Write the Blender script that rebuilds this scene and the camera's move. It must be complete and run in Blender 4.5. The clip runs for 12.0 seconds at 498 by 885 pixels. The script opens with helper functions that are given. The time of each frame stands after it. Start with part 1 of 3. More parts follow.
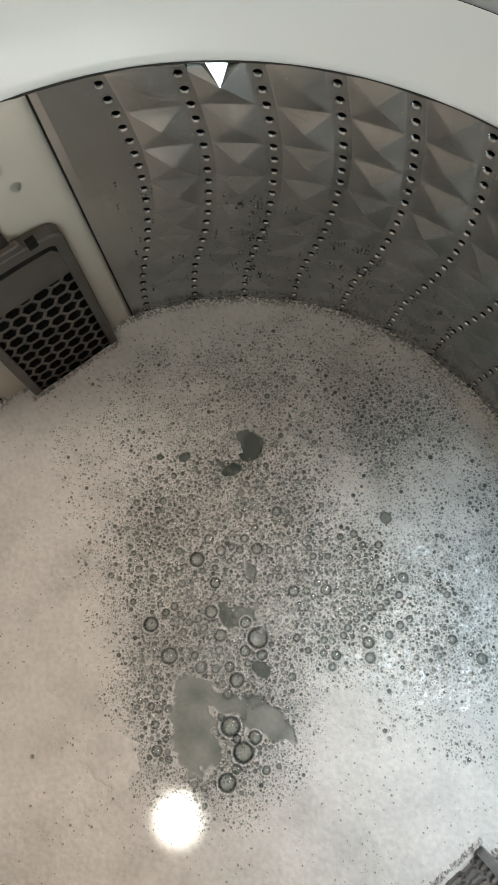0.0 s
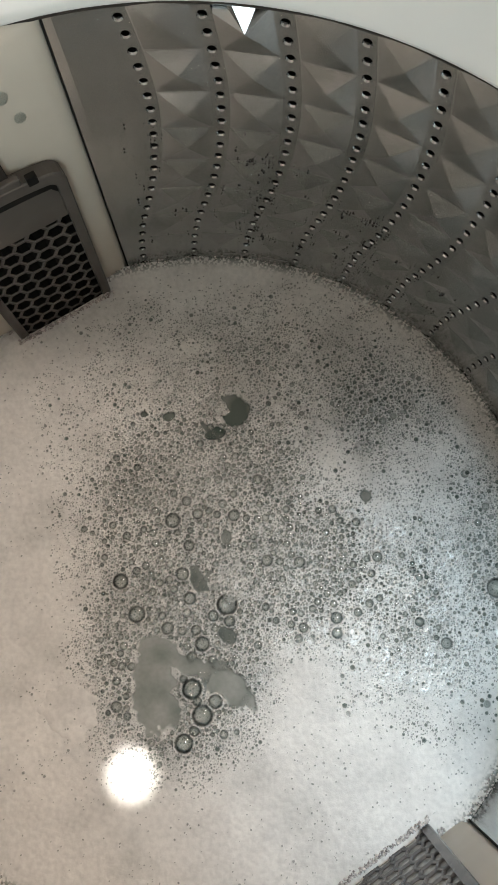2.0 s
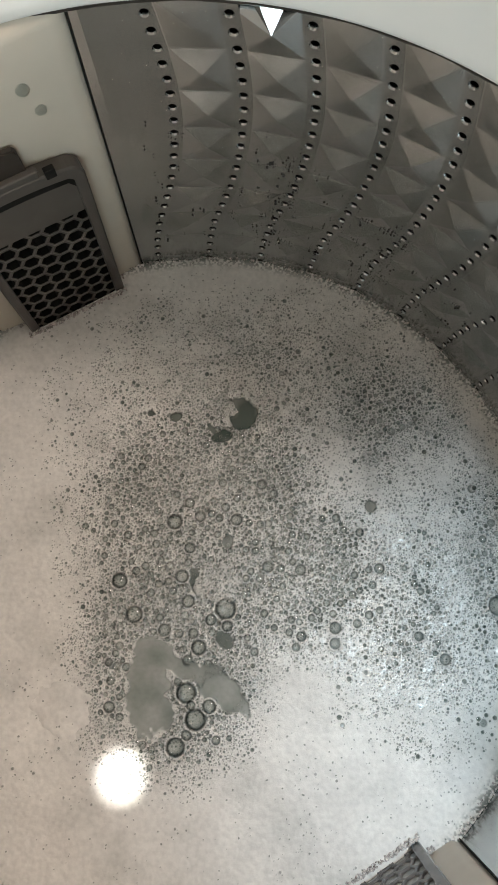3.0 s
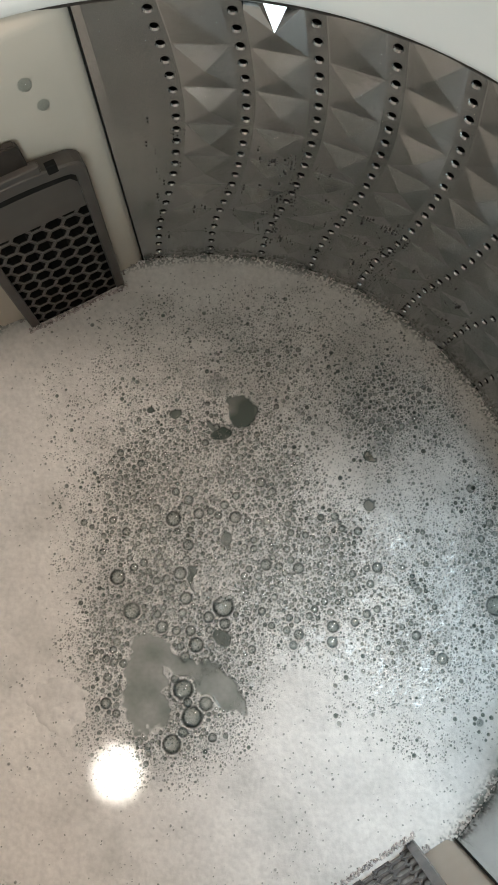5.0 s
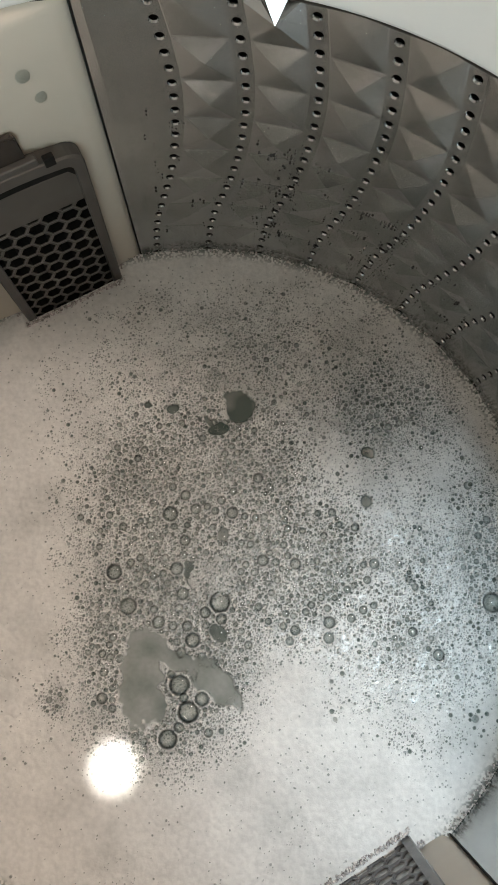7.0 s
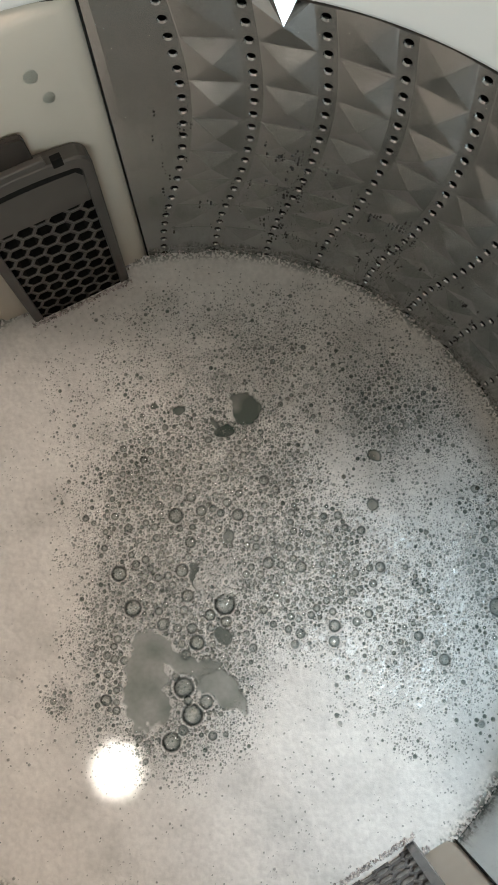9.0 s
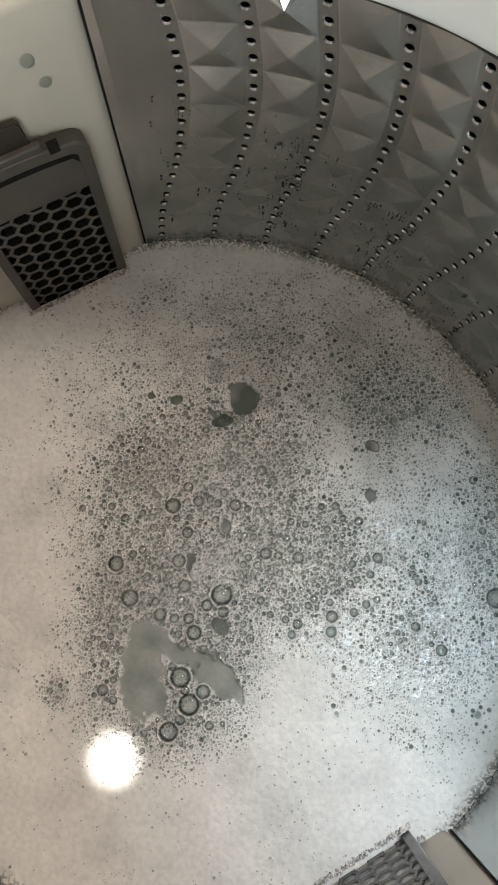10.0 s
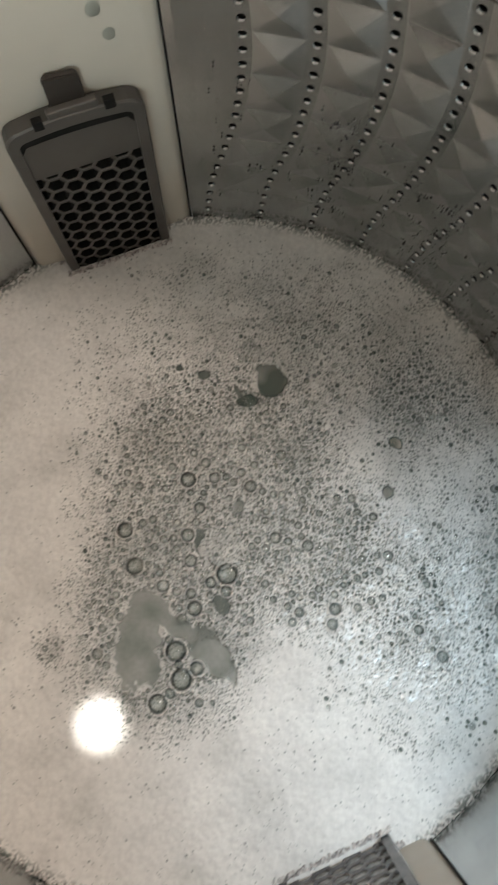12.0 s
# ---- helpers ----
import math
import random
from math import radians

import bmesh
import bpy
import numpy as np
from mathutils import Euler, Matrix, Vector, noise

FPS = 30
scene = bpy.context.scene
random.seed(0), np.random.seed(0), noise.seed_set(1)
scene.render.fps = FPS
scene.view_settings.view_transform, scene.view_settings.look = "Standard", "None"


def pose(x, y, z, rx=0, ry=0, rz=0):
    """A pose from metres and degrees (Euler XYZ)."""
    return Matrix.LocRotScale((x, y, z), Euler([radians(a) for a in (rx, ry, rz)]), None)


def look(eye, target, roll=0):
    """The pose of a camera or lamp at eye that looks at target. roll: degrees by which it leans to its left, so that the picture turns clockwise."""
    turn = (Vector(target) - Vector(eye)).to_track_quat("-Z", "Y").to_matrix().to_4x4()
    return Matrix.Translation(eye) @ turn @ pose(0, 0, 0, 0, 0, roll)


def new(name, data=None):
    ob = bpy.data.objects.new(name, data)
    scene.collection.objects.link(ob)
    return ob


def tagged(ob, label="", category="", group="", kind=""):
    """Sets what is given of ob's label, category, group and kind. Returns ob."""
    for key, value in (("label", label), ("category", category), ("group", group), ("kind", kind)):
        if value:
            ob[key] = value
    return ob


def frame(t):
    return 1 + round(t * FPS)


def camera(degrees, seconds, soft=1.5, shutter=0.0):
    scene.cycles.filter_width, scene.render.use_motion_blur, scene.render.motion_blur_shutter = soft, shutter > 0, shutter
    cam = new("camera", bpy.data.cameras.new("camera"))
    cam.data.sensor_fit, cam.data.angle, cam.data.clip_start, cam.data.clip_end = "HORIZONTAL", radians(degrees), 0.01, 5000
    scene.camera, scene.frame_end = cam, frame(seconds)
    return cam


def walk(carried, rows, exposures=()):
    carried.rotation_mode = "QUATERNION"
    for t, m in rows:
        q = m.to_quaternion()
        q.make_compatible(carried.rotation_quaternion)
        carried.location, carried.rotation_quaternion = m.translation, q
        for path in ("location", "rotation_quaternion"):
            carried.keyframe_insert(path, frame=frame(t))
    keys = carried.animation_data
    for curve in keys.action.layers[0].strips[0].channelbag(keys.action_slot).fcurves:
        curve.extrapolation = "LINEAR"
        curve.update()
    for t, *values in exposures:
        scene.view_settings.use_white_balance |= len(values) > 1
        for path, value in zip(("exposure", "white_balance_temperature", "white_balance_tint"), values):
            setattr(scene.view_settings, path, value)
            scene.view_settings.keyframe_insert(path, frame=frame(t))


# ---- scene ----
cam = camera(37.65, 12.0, soft=1.6, shutter=0.4)
# eye in metres from the middle of the drum at the foam's level; tilt, lean, turn in degrees
walk(cam, [
    (0.0, pose(0.0398, -0.036, 0.5527, 15.608, 3.296, -7.541)),
    (0.5, pose(0.0393, -0.0372, 0.5446, 16.727, 4.476, -6.263)),
    (1.0, pose(0.0298, -0.0348, 0.5431, 14.369, 0.738, -5.766)),
    (1.5, pose(0.0342, -0.0362, 0.5505, 16.069, 0.246, -3.66)),
    (2.0, pose(0.033, -0.0334, 0.5453, 13.081, 0.192, -2.856)),
    (2.5, pose(0.0329, -0.0323, 0.5435, 14.246, 0.341, -1.511)),
    (3.0, pose(0.0325, -0.0308, 0.5415, 13.249, 0.003, -0.071)),
    (5.0, pose(0.0325, -0.0309, 0.5412, 13.088, -0.175, 0.45)),
    (5.5, pose(0.0327, -0.0305, 0.5407, 12.972, -0.093, 0.489)),
    (6.0, pose(0.0323, -0.0301, 0.5398, 12.602, -0.222, 0.472)),
    (6.5, pose(0.0322, -0.0301, 0.5396, 12.318, -0.181, 0.643)),
    (7.0, pose(0.0316, -0.0298, 0.5402, 12.642, -0.529, 0.671)),
    (9.0, pose(0.0313, -0.0295, 0.5385, 12.809, -0.171, 1.08)),
    (9.5, pose(0.031, -0.0289, 0.5373, 12.407, -0.489, 1.039)),
    (10.0, pose(0.031, -0.0283, 0.5362, 11.964, -0.428, 1.291)),
    (10.5, pose(0.0282, -0.0259, 0.5279, 10.986, -0.21, 2.676)),
    (11.0, pose(0.0278, -0.0245, 0.5261, 8.767, 2.096, 4.362)),
    (11.5, pose(0.0227, -0.0391, 0.5358, 10.484, 2.199, 9.696)),
    (11.6, pose(0.0136, -0.0455, 0.5367, 9.684, 0.996, 7.148)),
    (12.0, look((0.035, -0.044, 0.528), (-0.029, 0.378, -1.426), -0.6)),
])

# ---- light ----
world = bpy.data.worlds.new("room_air")
scene.world = world
world.use_nodes = True
world.node_tree.nodes["Background"].inputs[0].default_value = (1.0, 0.92, 0.88, 1)
world.node_tree.nodes["Background"].inputs[1].default_value = 0.05
scene.view_settings.exposure = 0.0


def lamp(name, kind, m, energy, color, **settings):
    data = bpy.data.lights.new(name, kind)
    data.energy, data.color = energy, color
    for key, value in settings.items():
        if key == "size":
            data.size = value
        elif key == "radius":
            data.shadow_soft_size = value
        elif key == "cone":
            data.spot_size = radians(value)
        elif key == "blend":
            data.spot_blend = value
        elif key == "shape":
            data.shape = value
    ob = new(name, data)
    ob.matrix_world = m
    return ob


lamp("ceiling_lamp_glow", "POINT", pose(0.60, 0.655, 1.47), 23.5, (1.0, 0.87, 0.765), radius=0.13)
lamp("cool_downlight", "SPOT", look((0.325, 0.04, 1.55), (0.190, -0.118, 0)), 69, (0.66, 0.87, 1.0), radius=0.10, cone=17.5, blend=1.0)
lamp("narrow_beam", "SPOT", look((-0.10, -0.25, 1.45), (-0.0555, -0.1395, 0)), 520, (1.0, 0.95, 0.86), radius=0.011, cone=1.20, blend=0.85)
# daylight in the window's opening
lamp("window_daylight", "AREA", look((0.1, -1.49, 0.72), (0.1, 0.25, 0.25)), 14, (0.78, 0.96, 1.0), size=0.66)


# ---- materials ----
def material(name):
    mat = bpy.data.materials.new(name)
    mat.use_nodes = True
    nodes, links = mat.node_tree.nodes, mat.node_tree.links
    return mat, nodes, links, nodes["Principled BSDF"]


def noise_node(nodes, links, scale, detail=3.0, coord="Object"):
    tc = nodes.new("ShaderNodeTexCoord")
    n = nodes.new("ShaderNodeTexNoise")
    n.inputs["Scale"].default_value, n.inputs["Detail"].default_value = scale, detail
    links.new(tc.outputs[coord], n.inputs["Vector"])
    return n


def ramp(nodes, links, source, stops):
    r = nodes.new("ShaderNodeValToRGB")
    el = r.color_ramp.elements
    while len(el) < len(stops):
        el.new(0.5)
    for e, (p, c) in zip(el, stops):
        e.position, e.color = p, (*c, 1) if len(c) == 3 else c
    links.new(source, r.inputs[0])
    return r


def bump(nodes, links, bsdf, source, strength, distance):
    b = nodes.new("ShaderNodeBump")
    b.inputs["Strength"].default_value, b.inputs["Distance"].default_value = strength, distance
    links.new(source, b.inputs["Height"])
    links.new(b.outputs[0], bsdf.inputs["Normal"])
    return b


def plastic(name, color, rough, vary=0.06, grain=1500, wear=25, relief=0.0001):
    mat, nodes, links, bsdf = material(name)
    big = noise_node(nodes, links, wear, 4)
    lo, hi = [c * (1 - vary) for c in color], [min(1, c * (1 + vary)) for c in color]
    r = ramp(nodes, links, big.outputs[0], [(0.3, lo), (0.7, hi)])
    links.new(r.outputs[0], bsdf.inputs["Base Color"])
    fine = noise_node(nodes, links, grain, 2)
    rr = ramp(nodes, links, noise_node(nodes, links, wear * 2.3, 3).outputs[0], [(0.3, (rough * 0.8,) * 3), (0.75, (rough * 1.3,) * 3)])
    links.new(rr.outputs[0], bsdf.inputs["Roughness"])
    bump(nodes, links, bsdf, fine.outputs[0], 0.35, relief)
    return mat


def steel_material():
    mat, nodes, links, bsdf = material("stainless_steel")
    bsdf.inputs["Metallic"].default_value = 1.0
    stain = noise_node(nodes, links, 22, 5)
    r = ramp(nodes, links, stain.outputs[0], [(0.25, (0.38, 0.392, 0.39)), (0.75, (0.48, 0.493, 0.49))])
    links.new(r.outputs[0], bsdf.inputs["Base Color"])
    smear = noise_node(nodes, links, 60, 4)
    rr = ramp(nodes, links, smear.outputs[0], [(0.3, (0.13,) * 3), (0.7, (0.25,) * 3)])
    links.new(rr.outputs[0], bsdf.inputs["Roughness"])
    bump(nodes, links, bsdf, noise_node(nodes, links, 240, 3).outputs[0], 0.18, 0.0003)
    return mat


def foam_material():
    """White suds over dark water. The mesh carries how thin the foam is (film) and how coarse its small bubbles are (speck)."""
    mat, nodes, links, bsdf = material("soap_foam")
    tc = nodes.new("ShaderNodeTexCoord")
    film = nodes.new("ShaderNodeAttribute")
    film.attribute_name = "film"
    speck = nodes.new("ShaderNodeAttribute")
    speck.attribute_name = "speck"
    warp = noise_node(nodes, links, 120, 2)
    shift = nodes.new("ShaderNodeVectorMath")
    shift.operation = "MULTIPLY_ADD"
    links.new(warp.outputs["Color"], shift.inputs[0])
    shift.inputs[1].default_value = (0.004, 0.004, 0.0)
    links.new(tc.outputs["Object"], shift.inputs[2])
    v = nodes.new("ShaderNodeTexVoronoi")
    v.inputs["Scale"].default_value = 520
    links.new(shift.outputs[0], v.inputs["Vector"])
    v2 = nodes.new("ShaderNodeTexVoronoi")
    v2.inputs["Scale"].default_value = 1150
    links.new(tc.outputs["Object"], v2.inputs["Vector"])
    # small dark cell centres where the foam is coarse
    core = ramp(nodes, links, v.outputs["Distance"], [(0.18, (1, 1, 1)), (0.46, (0, 0, 0))])
    pick = nodes.new("ShaderNodeMath")
    pick.operation = "LESS_THAN"
    sep = nodes.new("ShaderNodeSeparateColor")
    links.new(v.outputs["Color"], sep.inputs[0])
    links.new(sep.outputs[0], pick.inputs[0])
    links.new(speck.outputs["Fac"], pick.inputs[1])
    dark = nodes.new("ShaderNodeMath")
    dark.operation = "MULTIPLY"
    links.new(core.outputs[0], dark.inputs[0])
    links.new(pick.outputs[0], dark.inputs[1])
    dim = nodes.new("ShaderNodeMath")
    dim.operation = "MULTIPLY"
    dim.inputs[1].default_value = 0.75
    links.new(dark.outputs[0], dim.inputs[0])
    core2 = ramp(nodes, links, v2.outputs["Distance"], [(0.15, (1, 1, 1)), (0.50, (0, 0, 0))])
    tiny = nodes.new("ShaderNodeMath")
    tiny.operation = "MULTIPLY"
    links.new(core2.outputs[0], tiny.inputs[0])
    links.new(speck.outputs["Fac"], tiny.inputs[1])
    tiny2 = nodes.new("ShaderNodeMath")
    tiny2.operation = "MULTIPLY"
    tiny2.inputs[1].default_value = 0.62
    links.new(tiny.outputs[0], tiny2.inputs[0])
    cells_dark = nodes.new("ShaderNodeMath")
    cells_dark.operation = "MAXIMUM"
    links.new(dim.outputs[0], cells_dark.inputs[0])
    links.new(tiny2.outputs[0], cells_dark.inputs[1])
    total = nodes.new("ShaderNodeMath")
    total.operation = "SUBTRACT"
    both_dark = nodes.new("ShaderNodeMath")
    both_dark.operation = "ADD"
    links.new(cells_dark.outputs[0], both_dark.inputs[0])
    links.new(film.outputs["Fac"], both_dark.inputs[1])
    shared = nodes.new("ShaderNodeMath")
    shared.operation = "MULTIPLY"
    links.new(cells_dark.outputs[0], shared.inputs[0])
    links.new(film.outputs["Fac"], shared.inputs[1])
    links.new(both_dark.outputs[0], total.inputs[0])
    links.new(shared.outputs[0], total.inputs[1])
    tone = ramp(nodes, links, noise_node(nodes, links, 22, 5).outputs[0], [(0.30, (0.60, 0.59, 0.565)), (0.48, (0.74, 0.72, 0.695)), (0.70, (0.83, 0.81, 0.78))])
    mottle = ramp(nodes, links, noise_node(nodes, links, 260, 4).outputs[0], [(0.30, (0.86, 0.86, 0.86)), (0.62, (1, 1, 1))])
    cloud = nodes.new("ShaderNodeMix")
    cloud.data_type, cloud.blend_type = "RGBA", "MULTIPLY"
    cloud.inputs["Factor"].default_value = 1.0
    links.new(tone.outputs[0], cloud.inputs["A"])
    links.new(mottle.outputs[0], cloud.inputs["B"])
    mix = nodes.new("ShaderNodeMix")
    mix.data_type = "RGBA"
    links.new(total.outputs[0], mix.inputs["Factor"])
    links.new(cloud.outputs["Result"], mix.inputs["A"])
    bsdf.inputs["Specular IOR Level"].default_value = 0.6
    mix.inputs["B"].default_value = (0.034, 0.062, 0.050, 1)
    links.new(mix.outputs["Result"], bsdf.inputs["Base Color"])
    rough = ramp(nodes, links, film.outputs["Fac"], [(0.0, (0.65,) * 3), (0.40, (0.07,) * 3)])
    wet = nodes.new("ShaderNodeMapRange")
    wet.inputs["From Max"].default_value = 0.45
    wet.inputs["To Min"].default_value, wet.inputs["To Max"].default_value = 0.65, 0.22
    links.new(speck.outputs["Fac"], wet.inputs["Value"])
    least = nodes.new("ShaderNodeMath")
    least.operation = "MINIMUM"
    links.new(rough.outputs[0], least.inputs[0])
    links.new(wet.outputs[0], least.inputs[1])
    links.new(least.outputs[0], bsdf.inputs["Roughness"])
    # a wet skin over the coarse suds mirrors the lamps
    skin = nodes.new("ShaderNodeMapRange")
    skin.inputs["From Min"].default_value, skin.inputs["From Max"].default_value = 0.15, 0.45
    skin.inputs["To Max"].default_value = 0.9
    links.new(speck.outputs["Fac"], skin.inputs["Value"])
    links.new(skin.outputs[0], bsdf.inputs["Coat Weight"])
    bsdf.inputs["Coat Roughness"].default_value = 0.24
    both = nodes.new("ShaderNodeMath")
    both.operation = "ADD"
    links.new(v.outputs["Distance"], both.inputs[0])
    links.new(v2.outputs["Distance"], both.inputs[1])
    b = bump(nodes, links, bsdf, both.outputs[0], 0.3, 0.0010)
    b.invert = True
    calm = nodes.new("ShaderNodeMapRange")
    calm.inputs["From Max"].default_value = 0.7
    calm.inputs["To Min"].default_value, calm.inputs["To Max"].default_value = 1.0, 0.08
    links.new(film.outputs["Fac"], calm.inputs["Value"])
    coarse = nodes.new("ShaderNodeMapRange")
    coarse.inputs["From Max"].default_value = 0.5
    coarse.inputs["To Min"].default_value, coarse.inputs["To Max"].default_value = 0.10, 0.75
    links.new(speck.outputs["Fac"], coarse.inputs["Value"])
    power = nodes.new("ShaderNodeMath")
    power.operation = "MULTIPLY"
    links.new(calm.outputs[0], power.inputs[0])
    links.new(coarse.outputs[0], power.inputs[1])
    links.new(power.outputs[0], b.inputs["Strength"])
    return mat


def bubble_material():
    """A thin clear film: mostly see-through, with glossy reflections."""
    mat, nodes, links, bsdf = material("bubble_film")
    clear = nodes.new("ShaderNodeBsdfTransparent")
    clear.inputs[0].default_value = (0.93, 0.95, 0.94, 1)
    gloss = nodes.new("ShaderNodeBsdfGlossy")
    gloss.inputs["Roughness"].default_value = 0.035
    fres = nodes.new("ShaderNodeFresnel")
    fres.inputs["IOR"].default_value = 1.7
    mix = nodes.new("ShaderNodeMixShader")
    links.new(fres.outputs[0], mix.inputs[0])
    links.new(clear.outputs[0], mix.inputs[1])
    links.new(gloss.outputs[0], mix.inputs[2])
    links.new(mix.outputs[0], nodes["Material Output"].inputs["Surface"])
    return mat


def droplet_material():
    mat, nodes, links, bsdf = material("water_drop")
    bsdf.inputs["Base Color"].default_value = (0.05, 0.05, 0.048, 1)
    r = ramp(nodes, links, noise_node(nodes, links, 300).outputs[0], [(0.3, (0.03,) * 3), (0.7, (0.12,) * 3)])
    links.new(r.outputs[0], bsdf.inputs["Roughness"])
    return mat


STEEL = steel_material()
FOAM = foam_material()
FILM = bubble_material()
DROP = droplet_material()
BEAD = plastic("wet_bubble", (0.50, 0.46, 0.44), 0.08, 0.7, 400, 300)
WHITE = plastic("white_plastic", (0.70, 0.69, 0.66), 0.38, 0.015, 1500, 9)
CREAM = plastic("cream_plastic", (0.54, 0.49, 0.415), 0.35, 0.04)
GREY = plastic("grey_plastic", (0.082, 0.072, 0.063), 0.42, 0.12)
# lighter copy of GREY for the second filter, cool light painted into its colour
LIT_WET = plastic("lit_wet_grey_plastic", (0.13, 0.13, 0.135), 0.22, 0.2, 900, 120, 0.0003)
DARK = plastic("dark_plastic", (0.03, 0.023, 0.018), 0.5, 0.2)
SUDS = plastic("watery_suds", (0.30, 0.31, 0.31), 0.12, 0.4, 500, 220, 0.0006)
# near-black of the outer tub; elsewhere it paints shade into gaps and recesses
BLACK = plastic("black_tub_and_shade", (0.012, 0.011, 0.010), 0.7, 0.2)
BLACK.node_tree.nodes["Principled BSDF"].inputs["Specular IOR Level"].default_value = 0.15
SEAL = plastic("grey_rubber_seal", (0.30, 0.30, 0.29), 0.6, 0.1)
WALLPAINT = plastic("wall_paint", (0.74, 0.69, 0.64), 0.8, 0.05, 400, 6)
TILE = plastic("floor_tile", (0.34, 0.32, 0.30), 0.5, 0.1, 400, 6)
MURK = plastic("murky_water", (0.055, 0.07, 0.06), 0.06, 0.15, 200, 30)
SKYGLASS = bpy.data.materials.new("daylit_pane")
SKYGLASS.use_nodes = True
SKYGLASS.node_tree.nodes["Principled BSDF"].inputs["Emission Color"].default_value = (0.80, 0.92, 1.0, 1)
SKYGLASS.node_tree.nodes["Principled BSDF"].inputs["Emission Strength"].default_value = 1.5


# ---- helpers for meshes ----
def mesh_of(name, bm, mat, smooth=False):
    bmesh.ops.recalc_face_normals(bm, faces=bm.faces)
    me = bpy.data.meshes.new(name)
    bm.to_mesh(me)
    bm.free()
    me.materials.append(mat)
    if smooth:
        me.polygons.foreach_set("use_smooth", [True] * len(me.polygons))
    return me


def part(name, bm, mat, parent=None, label="", smooth=False):
    ob = new(name, mesh_of(name, bm, mat, smooth))
    ob.parent = parent
    if label:
        tagged(ob, label)
    return ob


def raw(name, verts, faces, mat, parent=None, smooth=False):
    me = bpy.data.meshes.new(name)
    me.from_pydata(verts, [], faces)
    me.materials.append(mat)
    if smooth:
        me.polygons.foreach_set("use_smooth", [True] * len(me.polygons))
    ob = new(name, me)
    ob.parent = parent
    return ob


def box(bm, lo, hi, bevel=0.0, m=None):
    made = bmesh.ops.create_cube(bm, size=1.0)["verts"]
    for v in made:
        v.co = Vector([lo[i] + (v.co[i] + 0.5) * (hi[i] - lo[i]) for i in range(3)])
    if bevel:
        edges = list({e for v in made for e in v.link_edges})
        res = bmesh.ops.bevel(bm, geom=edges, offset=bevel, segments=3, affect="EDGES", profile=0.5)
        made = list({v for f in res["faces"] for v in f.verts} | {v for v in made if v.is_valid})
    if m is not None:
        for v in made:
            v.co = m @ v.co
    return made


def lathe(bm, profile, steps=160, start=0.0, end=2 * math.pi):
    """Turns a profile of (radius, height) round the z axis."""
    closed = abs(end - start - 2 * math.pi) < 1e-6
    n = steps if closed else steps + 1
    rings = []
    for i in range(n):
        a = start + (end - start) * i / steps
        rings.append([bm.verts.new((r * math.cos(a), r * math.sin(a), z)) for r, z in profile])
    for i in range(steps):
        a, b = rings[i], rings[(i + 1) % n]
        for j in range(len(profile) - 1):
            bm.faces.new((a[j], b[j], b[j + 1], a[j + 1]))


def extrude_outline(bm, outline, y0, y1):
    """A plate from an outline of (x, z), between two depths along y."""
    front = [bm.verts.new((x, y0, z)) for x, z in outline]
    back = [bm.verts.new((x, y1, z)) for x, z in outline]
    bm.faces.new(front)
    bm.faces.new(back[::-1])
    n = len(outline)
    for i in range(n):
        bm.faces.new((front[i], back[i], back[(i + 1) % n], front[(i + 1) % n]))


def rounded(x0, x1, z0, z1, r, crown=0.0, steps=6, low=True):
    """An outline with rounded corners; the top is bowed by crown."""
    pts = []
    corners = [(x1 - r, z1 - r, 0), (x0 + r, z1 - r, 90)]
    if low:
        corners += [(x0 + r, z0 + r, 180), (x1 - r, z0 + r, 270)]
    for cx, cz, a0 in corners:
        for i in range(steps + 1):
            a = radians(a0 + 90 * i / steps)
            pts.append((cx + r * math.cos(a), cz + r * math.sin(a)))
        if a0 == 0 and crown:
            for i in range(1, 12):
                s = i / 12
                pts.append((x1 - r + (x0 - x1 + 2 * r) * s, z1 + crown * 4 * s * (1 - s)))
    if not low:
        pts += [(x0, z0), (x1, z0)]
    return pts


# ---- the washing machine ----
R = 0.25
TOP = 0.2565
PANEL_A, PANEL_B = 1.7834, 2.301   # the plastic strip spans these angles, and again half a turn on
SECOND = radians(2.6)
COLUMN, PITCH, ROW = 0.1628, 0.0112, 0.0310
BAND = 0.0052


def sweep(z):
    """How far the line of holes swings round the drum at a height."""
    return float(np.interp(z, (-0.03, 0.011, 0.035, 0.0576, 0.078, 0.102, 0.124, 0.147, 0.169, 0.186, 0.203, 0.2256, 0.2369, 0.26),
                           (0.120, 0.116, 0.106, 0.090, 0.067, 0.040, 0.022, 0.0095, 0.002, 0.0, 0.003, 0.0127, 0.0197, 0.035)))


def on_wall(a, z, d=0.0):
    return ((R + d) * math.cos(a), (R + d) * math.sin(a), z)


